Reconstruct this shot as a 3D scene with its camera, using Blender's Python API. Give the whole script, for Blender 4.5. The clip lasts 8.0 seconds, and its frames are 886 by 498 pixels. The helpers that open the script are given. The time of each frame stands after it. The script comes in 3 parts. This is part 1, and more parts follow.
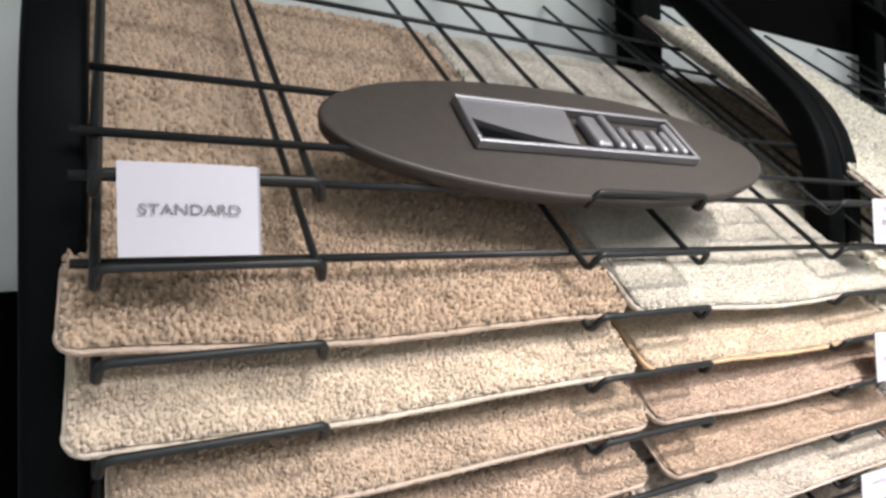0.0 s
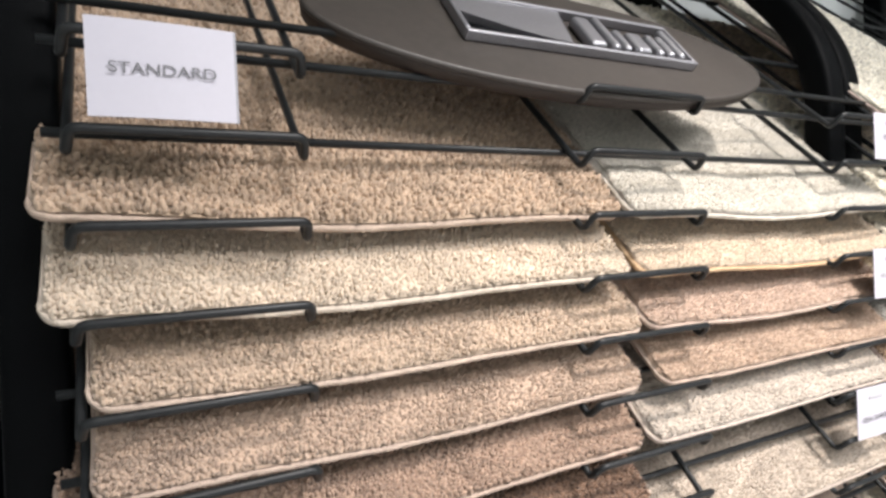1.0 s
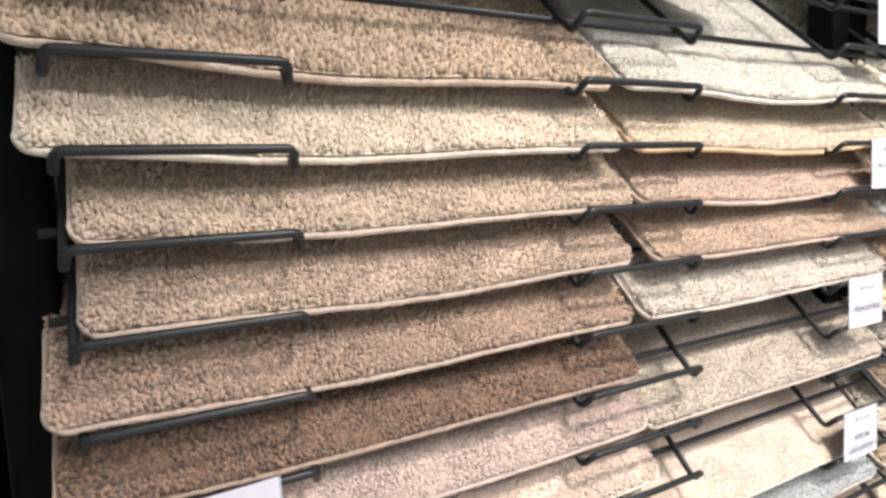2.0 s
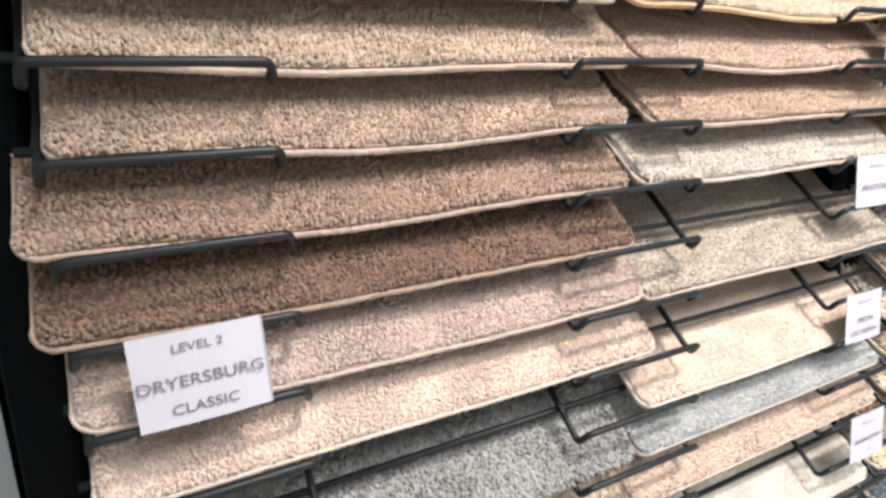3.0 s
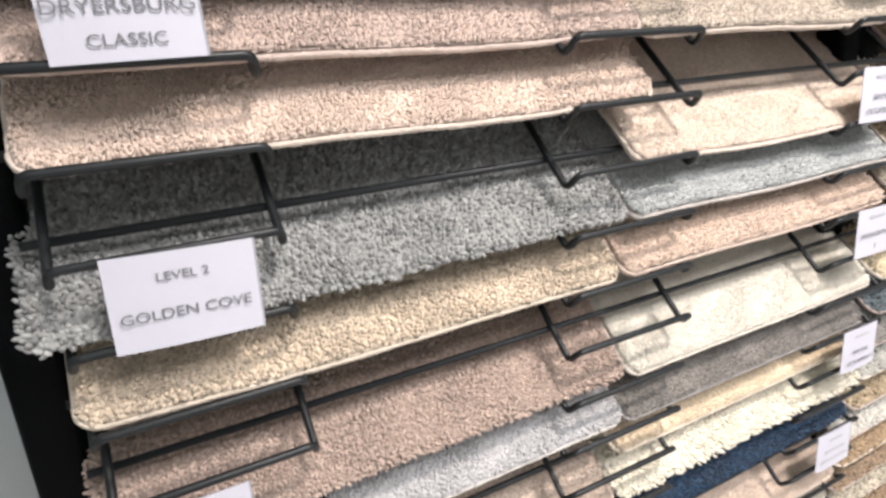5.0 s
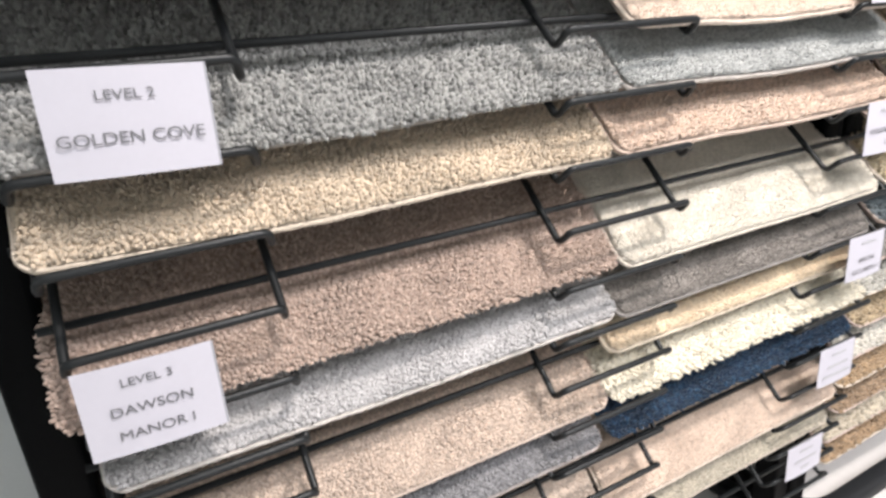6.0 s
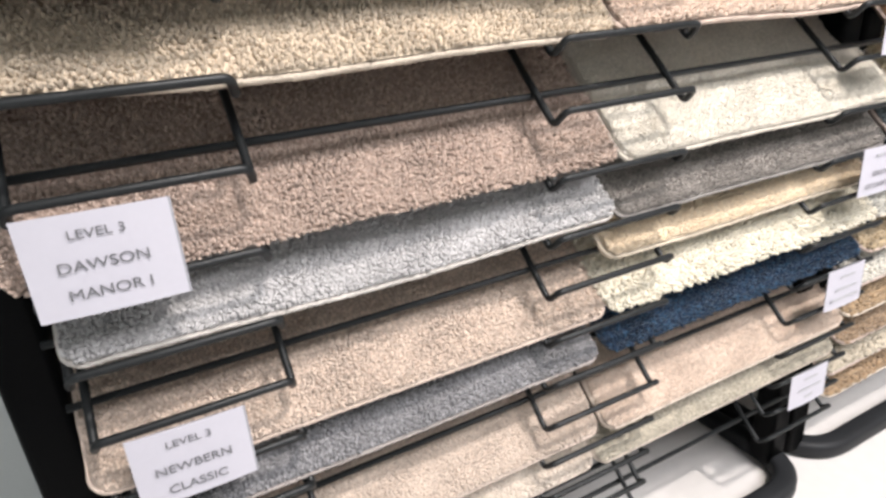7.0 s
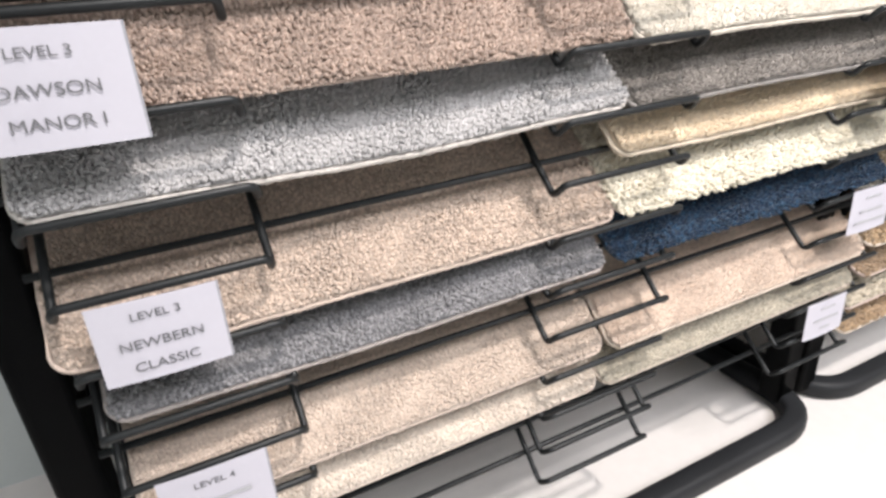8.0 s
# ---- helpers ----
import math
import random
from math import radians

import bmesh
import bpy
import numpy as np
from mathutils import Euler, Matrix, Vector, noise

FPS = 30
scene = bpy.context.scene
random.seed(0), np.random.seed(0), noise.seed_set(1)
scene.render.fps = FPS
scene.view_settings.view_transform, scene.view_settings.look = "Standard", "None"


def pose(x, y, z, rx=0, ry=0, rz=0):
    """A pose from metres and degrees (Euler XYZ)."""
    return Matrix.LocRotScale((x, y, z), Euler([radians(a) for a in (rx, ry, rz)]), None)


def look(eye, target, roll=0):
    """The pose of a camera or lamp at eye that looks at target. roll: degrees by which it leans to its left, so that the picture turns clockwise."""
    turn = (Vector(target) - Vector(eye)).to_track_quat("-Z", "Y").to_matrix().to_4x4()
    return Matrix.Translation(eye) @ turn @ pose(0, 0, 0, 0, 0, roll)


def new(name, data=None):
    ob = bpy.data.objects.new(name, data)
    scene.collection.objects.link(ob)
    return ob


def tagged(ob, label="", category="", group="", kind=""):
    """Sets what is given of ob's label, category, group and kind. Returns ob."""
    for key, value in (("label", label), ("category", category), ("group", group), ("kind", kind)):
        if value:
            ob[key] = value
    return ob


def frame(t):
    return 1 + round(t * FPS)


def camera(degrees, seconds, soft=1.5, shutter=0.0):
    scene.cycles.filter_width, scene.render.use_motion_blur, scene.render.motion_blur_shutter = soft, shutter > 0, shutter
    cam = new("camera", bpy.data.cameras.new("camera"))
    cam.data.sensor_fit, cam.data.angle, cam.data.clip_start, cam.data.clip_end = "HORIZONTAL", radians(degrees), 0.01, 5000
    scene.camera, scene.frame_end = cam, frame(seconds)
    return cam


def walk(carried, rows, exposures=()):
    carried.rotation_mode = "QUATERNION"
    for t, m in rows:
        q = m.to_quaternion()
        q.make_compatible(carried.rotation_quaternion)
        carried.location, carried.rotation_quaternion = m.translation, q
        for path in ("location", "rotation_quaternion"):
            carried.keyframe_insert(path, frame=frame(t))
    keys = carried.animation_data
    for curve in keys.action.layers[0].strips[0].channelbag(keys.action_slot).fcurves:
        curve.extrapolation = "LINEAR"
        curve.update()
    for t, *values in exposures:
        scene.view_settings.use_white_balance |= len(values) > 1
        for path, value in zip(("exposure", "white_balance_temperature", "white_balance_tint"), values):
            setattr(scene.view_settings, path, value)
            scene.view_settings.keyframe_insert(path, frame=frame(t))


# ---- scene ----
cam = camera(73.8, 8.0, soft=2.9)
PATH = [
    (0, (0.04, 0.022, 1.298), (0.993, 1.781, 1.33), -1.5),
    (0.5, (0.046, 0.028, 1.266), (1.002, 1.785, 1.26), -1.7),
    (1, (0.052, 0.028, 1.23), (1.0, 1.787, 1.175), -2.1),
    (1.5, (0.054, 0.027, 1.191), (1.003, 1.784, 1.072), -2.3),
    (3, (0.075, 0.021, 1.071), (0.96, 1.778, 0.708), -3.8),
    (3.5, (0.079, 0.024, 1.023), (0.955, 1.774, 0.61), -4.1),
    (4, (0.083, 0.026, 0.98), (0.945, 1.766, 0.502), -4.2),
    (4.5, (0.084, 0.028, 0.933), (0.942, 1.754, 0.4), -4.4),
    (5, (0.087, 0.027, 0.884), (0.937, 1.743, 0.305), -4.5),
    (6.5, (0.104, 0.026, 0.742), (0.918, 1.716, 0.048), -5.1),
    (7, (0.108, 0.029, 0.701), (0.908, 1.708, -0.034), -5.0),
    (7.5, (0.114, 0.031, 0.661), (0.887, 1.703, -0.12), -4.8),
    (8, (0.116, 0.037, 0.618), (0.872, 1.695, -0.206), -4.5),
]
EXPOSURES = [(0.0, 0.0), (8.0, 0.0)]
walk(cam, [(t, look(eye, target, roll)) for t, eye, target, roll in PATH], EXPOSURES)

# ---- light ----
FLOOR_Z = -0.060
world = bpy.data.worlds.new("showroom_world")
scene.world = world
world.use_nodes = True
world.node_tree.nodes["Background"].inputs["Color"].default_value = (0.9, 0.95, 1.0, 1)
world.node_tree.nodes["Background"].inputs["Strength"].default_value = 0.02


def area_lamp(name, place, aim, size_x, size_y, power, colour):
    data = bpy.data.lights.new(name, "AREA")
    data.shape, data.size, data.size_y, data.energy, data.color = "RECTANGLE", size_x, size_y, power, colour
    ob = new(name, data)
    ob.matrix_world = look(place, aim)
    return ob


def spot_lamp(name, place, aim, power, colour, cone, blend, radius):
    data = bpy.data.lights.new(name, "SPOT")
    data.energy, data.color, data.spot_size, data.spot_blend, data.shadow_soft_size = power, colour, radians(cone), blend, radius
    ob = new(name, data)
    ob.matrix_world = look(place, aim)
    return ob


# ceiling panels of the showroom and two track spots over the rack
COOL = (0.985, 0.963, 0.99)
area_lamp("ceiling_panel_light", (1.3, -1.9, 2.93), (1.3, -1.89, 0), 2.4, 1.4, 170, COOL)
spot_lamp("track_spot", (0.76, -0.82, 2.85), (0.64, 0.46, 0.40), 292, (1.0, 0.92, 0.87), 45, 0.95, 0.085)
spot_lamp("track_spot", (1.95, -0.90, 2.85), (0.80, 0.46, 0.10), 92, (1.0, 0.96, 0.97), 36, 0.95, 0.11)

# ---- materials ----
def srgb(r, g, b):
    return tuple((c / 255 / 12.92) if c / 255 <= 0.04045 else ((c / 255 + 0.055) / 1.055) ** 2.4 for c in (r, g, b)) + (1.0,)


def surface(name, colour, rough=0.5, metal=0.0, vary=0.15, coarse=8.0, fine=120.0, bump=0.15, depth=0.001, sheen=0.0, gloss=0.5):
    """A painted, woven or moulded surface with variation at two scales and fine relief."""
    m = bpy.data.materials.new(name)
    m.use_nodes = True
    nt = m.node_tree
    b = nt.nodes["Principled BSDF"]
    b.inputs["Roughness"].default_value, b.inputs["Metallic"].default_value = rough, metal
    b.inputs["Sheen Weight"].default_value, b.inputs["Specular IOR Level"].default_value = sheen, gloss
    co = nt.nodes.new("ShaderNodeTexCoord")
    n1, n2 = nt.nodes.new("ShaderNodeTexNoise"), nt.nodes.new("ShaderNodeTexNoise")
    n1.inputs["Scale"].default_value, n1.inputs["Detail"].default_value = coarse, 4
    n2.inputs["Scale"].default_value, n2.inputs["Detail"].default_value = fine, 3
    add = nt.nodes.new("ShaderNodeMath")
    add.operation = "ADD"
    ramp = nt.nodes.new("ShaderNodeMapRange")
    ramp.inputs["From Min"].default_value, ramp.inputs["From Max"].default_value = 0.6, 1.4
    ramp.inputs["To Min"].default_value, ramp.inputs["To Max"].default_value = 1 - vary, 1 + vary
    mix = nt.nodes.new("ShaderNodeVectorMath")
    mix.operation = "SCALE"
    mix.inputs[0].default_value = colour[:3]
    for n in (n1, n2):
        nt.links.new(co.outputs["Object"], n.inputs["Vector"])
    nt.links.new(n1.outputs["Fac"], add.inputs[0])
    nt.links.new(n2.outputs["Fac"], add.inputs[1])
    nt.links.new(add.outputs[0], ramp.inputs["Value"])
    nt.links.new(ramp.outputs[0], mix.inputs["Scale"])
    nt.links.new(mix.outputs[0], b.inputs["Base Color"])
    bp = nt.nodes.new("ShaderNodeBump")
    bp.inputs["Strength"].default_value, bp.inputs["Distance"].default_value = bump, depth
    nt.links.new(n2.outputs["Fac"], bp.inputs["Height"])
    nt.links.new(bp.outputs[0], b.inputs["Normal"])
    return m


def carpet(name, colour, speck=0.35, dark=None, fleck=0.0):
    """Cut pile: yarn by yarn shade variation, softer patches where the pile leans, and a fibre relief."""
    m = bpy.data.materials.new(name)
    m.use_nodes = True
    nt = m.node_tree
    b = nt.nodes["Principled BSDF"]
    b.inputs["Roughness"].default_value = 0.95
    b.inputs["Specular IOR Level"].default_value = 0.15
    b.inputs["Sheen Weight"].default_value, b.inputs["Sheen Roughness"].default_value = 0.25, 0.6
    co = nt.nodes.new("ShaderNodeTexCoord")
    island = nt.nodes.new("ShaderNodeNewGeometry")
    patch, fibre, odd = (nt.nodes.new(k) for k in ("ShaderNodeTexNoise", "ShaderNodeTexNoise", "ShaderNodeTexWhiteNoise"))
    patch.inputs["Scale"].default_value, patch.inputs["Detail"].default_value = 26, 5
    fibre.inputs["Scale"].default_value, fibre.inputs["Detail"].default_value = 900, 2
    odd.noise_dimensions = "1D"
    for n in (patch, fibre):
        nt.links.new(co.outputs["Object"], n.inputs["Vector"])
    nt.links.new(island.outputs["Random Per Island"], odd.inputs["W"])
    shade = nt.nodes.new("ShaderNodeMapRange")
    shade.inputs["To Min"].default_value, shade.inputs["To Max"].default_value = 1 - speck, 1 + speck * 0.45
    nt.links.new(island.outputs["Random Per Island"], shade.inputs["Value"])
    patchy = nt.nodes.new("ShaderNodeMapRange")
    patchy.inputs["From Min"].default_value, patchy.inputs["From Max"].default_value = 0.3, 0.7
    patchy.inputs["To Min"].default_value, patchy.inputs["To Max"].default_value = 0.93, 1.06
    nt.links.new(patch.outputs["Fac"], patchy.inputs["Value"])
    mul = nt.nodes.new("ShaderNodeMath")
    mul.operation = "MULTIPLY"
    nt.links.new(shade.outputs[0], mul.inputs[0])
    nt.links.new(patchy.outputs[0], mul.inputs[1])
    pick = nt.nodes.new("ShaderNodeMix")
    pick.data_type = "RGBA"
    pick.inputs["A"].default_value, pick.inputs["B"].default_value = colour, dark or colour
    step = nt.nodes.new("ShaderNodeMath")
    step.operation, step.inputs[1].default_value = "LESS_THAN", fleck
    nt.links.new(odd.outputs["Value"], step.inputs[0])
    nt.links.new(step.outputs[0], pick.inputs["Factor"])
    mix = nt.nodes.new("ShaderNodeVectorMath")
    mix.operation = "SCALE"
    nt.links.new(pick.outputs["Result"], mix.inputs[0])
    nt.links.new(mul.outputs[0], mix.inputs["Scale"])
    nt.links.new(mix.outputs[0], b.inputs["Base Color"])
    bp = nt.nodes.new("ShaderNodeBump")
    bp.inputs["Strength"].default_value, bp.inputs["Distance"].default_value = 0.6, 0.0012
    nt.links.new(fibre.outputs["Fac"], bp.inputs["Height"])
    nt.links.new(bp.outputs[0], b.inputs["Normal"])
    return m


WIRE = surface("black_coated_wire", (0.011, 0.0125, 0.0135, 1), 0.42, 0.0, 0.25, 20, 500, 0.12, 0.0004, gloss=0.3)
TUBE = surface("black_powder_coat", (0.0022, 0.0026, 0.003, 1), 0.5, 0.0, 0.3, 14, 700, 0.35, 0.0006, gloss=0.04)
# same black coat on the base tube, lightened in colour for direct light
TUBE_LIT = surface("lit_black_coat", (0.017, 0.018, 0.020, 1), 0.5, 0.0, 0.25, 14, 700, 0.3, 0.0006, gloss=0.2)
PAPER = surface("white_card", srgb(184, 182, 191), 0.55, 0.0, 0.02, 6, 300, 0.03, 0.0002)
SLEEVE = surface("clear_sleeve_edge", srgb(150, 150, 156), 0.25, 0.0, 0.05, 10, 200, 0.05, 0.0002)
INK = surface("black_ink", (0.14, 0.14, 0.15, 1), 0.6, 0.0, 0.1, 10, 400, 0.0)
FAINT = surface("faint_print", (0.38, 0.38, 0.40, 1), 0.6, 0.0, 0.1, 10, 400, 0.0)
WOOD = surface("dark_stained_plaque", srgb(55, 50, 46), 0.5, 0.0, 0.26, 9, 130, 0.12, 0.0006)
METAL = surface("brushed_pewter", srgb(165, 165, 170), 0.40, 0.9, 0.12, 12, 400, 0.1, 0.0003)
# edge of the plaque: its shade is put into a darker brown
RIM_SHADED = surface("shaded_plaque_edge", srgb(40, 31, 26), 0.6, 0.0, 0.2, 20, 200, 0.2, 0.0006)
LATEX = surface("carpet_backing", srgb(182, 164, 154), 0.85, 0.0, 0.12, 30, 420, 0.5, 0.0012)
WHITE_EDGE = surface("white_bound_edge", srgb(200, 188, 174), 0.8, 0.0, 0.08, 30, 420, 0.4, 0.001)
WALL = surface("wall_paint", srgb(182, 188, 187), 0.6, 0.0, 0.04, 2.5, 220, 0.12, 0.0008)
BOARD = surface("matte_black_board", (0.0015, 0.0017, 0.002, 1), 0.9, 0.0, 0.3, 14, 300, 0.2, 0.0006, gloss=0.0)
DARKWALL = surface("black_wall_paint", (0.0012, 0.0012, 0.0014, 1), 0.9, 0.0, 0.15, 3, 160, 0.15, 0.0008, gloss=0.05)
FLOOR = surface("pale_polished_floor", srgb(212, 208, 205), 0.22, 0.0, 0.04, 3, 60, 0.04, 0.0005)
CEIL = surface("ceiling_tile", srgb(205, 205, 202), 0.9, 0.0, 0.08, 6, 90, 0.3, 0.002)
BLUE = surface("blue_plastic", srgb(20, 60, 170), 0.4, 0.0, 0.08, 10, 200, 0.05)
EDGE_TONES = {"latex": (190, 174, 164), "tan": (212, 166, 116), "white": (206, 196, 184), "grey": (150, 146, 145)}
# ---- shape helpers ----
def part(name, mesh, material, parent=None, label=""):
    """Links a bmesh or a mesh as one object, under a thing or a part."""
    if isinstance(mesh, bmesh.types.BMesh):
        data = bpy.data.meshes.new(name)
        mesh.to_mesh(data)
        mesh.free()
    else:
        data = mesh
    if not data.materials:
        data.materials.append(material)
    ob = new(name, data)
    if parent:
        ob.parent = parent
    return tagged(ob, label)


def holder(name, place, label, category, group="", kind=""):
    ob = new(name)
    ob.empty_display_size = 0.05
    ob.location = place
    return tagged(ob, label, category, group, kind)


def smooth(me):
    me.polygons.foreach_set("use_smooth", [True] * len(me.polygons))
    return me


def box(x0, x1, y0, y1, z0, z1, bevel=0.0, segments=2):
    bm = bmesh.new()
    bmesh.ops.create_cube(bm, size=1, matrix=Matrix.Translation(((x0 + x1) / 2, (y0 + y1) / 2, (z0 + z1) / 2)) @ Matrix.Diagonal((x1 - x0, y1 - y0, z1 - z0, 1)))
    if bevel:
        bmesh.ops.bevel(bm, geom=bm.edges[:], offset=bevel, segments=segments, affect="EDGES", profile=0.5)
    return bm


def rounded(points, radius, steps=4):
    """A polyline whose inner corners are rounded."""
    pts = [Vector(p) for p in points]
    out = [pts[0]]
    for a, b, c in zip(pts, pts[1:], pts[2:]):
        r = min(radius, (a - b).length * 0.49, (c - b).length * 0.49)
        p, q = b + (a - b).normalized() * r, b + (c - b).normalized() * r
        for i in range(steps + 1):
            f = i / steps
            out.append(p.lerp(b, f).lerp(b.lerp(q, f), f))
    return out + [pts[-1]]


def sweep(bm, points, section):
    """Sweeps a closed section, given as (side, up) pairs, along a polyline."""
    pts = [Vector(p) for p in points]
    rings, side = [], None
    for i, p in enumerate(pts):
        d = (pts[min(i + 1, len(pts) - 1)] - pts[max(i - 1, 0)]).normalized()
        if side is None:
            ref = Vector((1, 0, 0)) if abs(d.x) < 0.7 else Vector((0, 0, 1))
            side = (ref - d * ref.dot(d)).normalized()
        else:
            side = (side - d * side.dot(d)).normalized()
        up = d.cross(side)
        rings.append([bm.verts.new(p + side * a + up * b) for a, b in section])
    n = len(section)
    for r0, r1 in zip(rings, rings[1:]):
        for k in range(n):
            bm.faces.new((r0[k], r0[(k + 1) % n], r1[(k + 1) % n], r1[k]))
    bm.faces.new(rings[0][::-1])
    bm.faces.new(rings[-1])
    for f in bm.faces:
        f.smooth = True


def circle(r, n=8):
    return [(r * math.cos(math.tau * k / n), r * math.sin(math.tau * k / n)) for k in range(n)]


def rounded_box_section(w, h, r, n=3):
    out = []
    for cx, cy, a0 in ((w / 2 - r, h / 2 - r, 0), (-w / 2 + r, h / 2 - r, 90), (-w / 2 + r, -h / 2 + r, 180), (w / 2 - r, -h / 2 + r, 270)):
        for k in range(n + 1):
            a = radians(a0 + 90 * k / n)
            out.append((cx + r * math.cos(a), cy + r * math.sin(a)))
    return out


def grid_mesh(name, P, wrap=False):
    """A mesh from an array of rows x columns x 3."""
    rows, cols = P.shape[:2]
    idx = np.arange(rows * cols).reshape(rows, cols)
    quads = np.stack([idx[:-1, :-1], idx[:-1, 1:], idx[1:, 1:], idx[1:, :-1]], -1).reshape(-1, 4)
    if wrap:
        last = np.stack([idx[:-1, -1], idx[:-1, 0], idx[1:, 0], idx[1:, -1]], -1).reshape(-1, 4)
        quads = np.concatenate([quads, last])
    me = bpy.data.meshes.new(name)
    me.vertices.add(rows * cols)
    me.vertices.foreach_set("co", P.reshape(-1).astype(np.float32))
    me.loops.add(len(quads) * 4)
    me.loops.foreach_set("vertex_index", quads.reshape(-1).astype(np.int32))
    me.polygons.add(len(quads))
    me.polygons.foreach_set("loop_start", np.arange(0, len(quads) * 4, 4, dtype=np.int32))
    me.update(calc_edges=True)
    return me


# ---- the rack's plan: samples lie on wire arms that slope back at 44 degrees ----
SLOPE = radians(44)
U = Vector((0, math.cos(SLOPE), math.sin(SLOPE)))
N = Vector((0, -math.sin(SLOPE), math.cos(SLOPE)))
TIP_Y, WIRE_R = 0.436, 0.0033
LOW = {15: 0.555, 16: 0.498, 17: 0.443, 18: 0.389, 19: 0.335, 20: 0.282, 21: 0.228, 22: 0.176, 23: 0.126, 24: 0.077}
RECEDE = {15: 0.004, 16: 0.008, 17: 0.012, 18: 0.015, 19: 0.018, 20: 0.021, 21: 0.025, 22: 0.029, 23: 0.032, 24: 0.035}
LOOPS = ((0.024, 0.165), (0.416, 0.569), (0.812, 0.964))


def tier_z(n):
    return LOW.get(n, 1.235 - (n - 3) * 0.0565)


def tip_y(n):
    """The lower tiers stand a little further back."""
    return TIP_Y + RECEDE.get(n, 0.0)


def spread(x, n):
    """Widens a place along the rack by as much as tier n stands back."""
    return 0.108 + (x - 0.108) * (1 + RECEDE.get(n, 0.0) / 0.40)


def on_slope(x, n, s, h):
    """The place at x, s up tier n's slope and h above its arms."""
    return Vector((x, tip_y(n), tier_z(n) - 0.007)) + U * s + N * h


def wire_loop(n, x0, x1, reach):
    bm = bmesh.new()
    zb = tier_z(n) + 0.006
    pts = [on_slope(x0, n, reach, 0), on_slope(x0, n, 0, 0), (x0 + 0.003, tip_y(n) - 0.013, zb), (x1 - 0.003, tip_y(n) - 0.013, zb), on_slope(x1, n, 0, 0), on_slope(x1, n, reach, 0)]
    sweep(bm, rounded(pts, 0.006), circle(WIRE_R))
    return bm


def straight_wire(a, b, r=WIRE_R):
    bm = bmesh.new()
    sweep(bm, [a, Vector(a).lerp(Vector(b), 0.5), b], circle(r))
    return bm


# ---- carpet samples ----
def sag_of(x, left, right, amount, tilt, rng_phase):
    """How far the front edge droops between the loops."""
    f = (x - left) / (right - left)
    return amount * (0.08 + 1.15 * np.sin(np.pi * np.clip(f, 0, 1)) ** 2) + 0.0025 * np.sin(9 * f + rng_phase) + tilt * (f - 0.5)


def lay(left, right, n, x, s, h, droop, tilt, phase, dx):
    """Bends flat sample coordinates onto tier n's arms, drooping towards the front edge."""
    sag = sag_of(x, left, right, droop, tilt, phase) * np.clip(1 - s / 0.13, 0, 1) ** 2
    wave = 0.0018 * np.sin(x * 21 + phase * 3) * np.clip(s / 0.1, 0, 1)
    hh = h - sag + wave
    return np.stack([x + dx, tip_y(n) + U.y * s + N.y * hh, tier_z(n) - 0.007 + U.z * s + N.z * hh], -1)


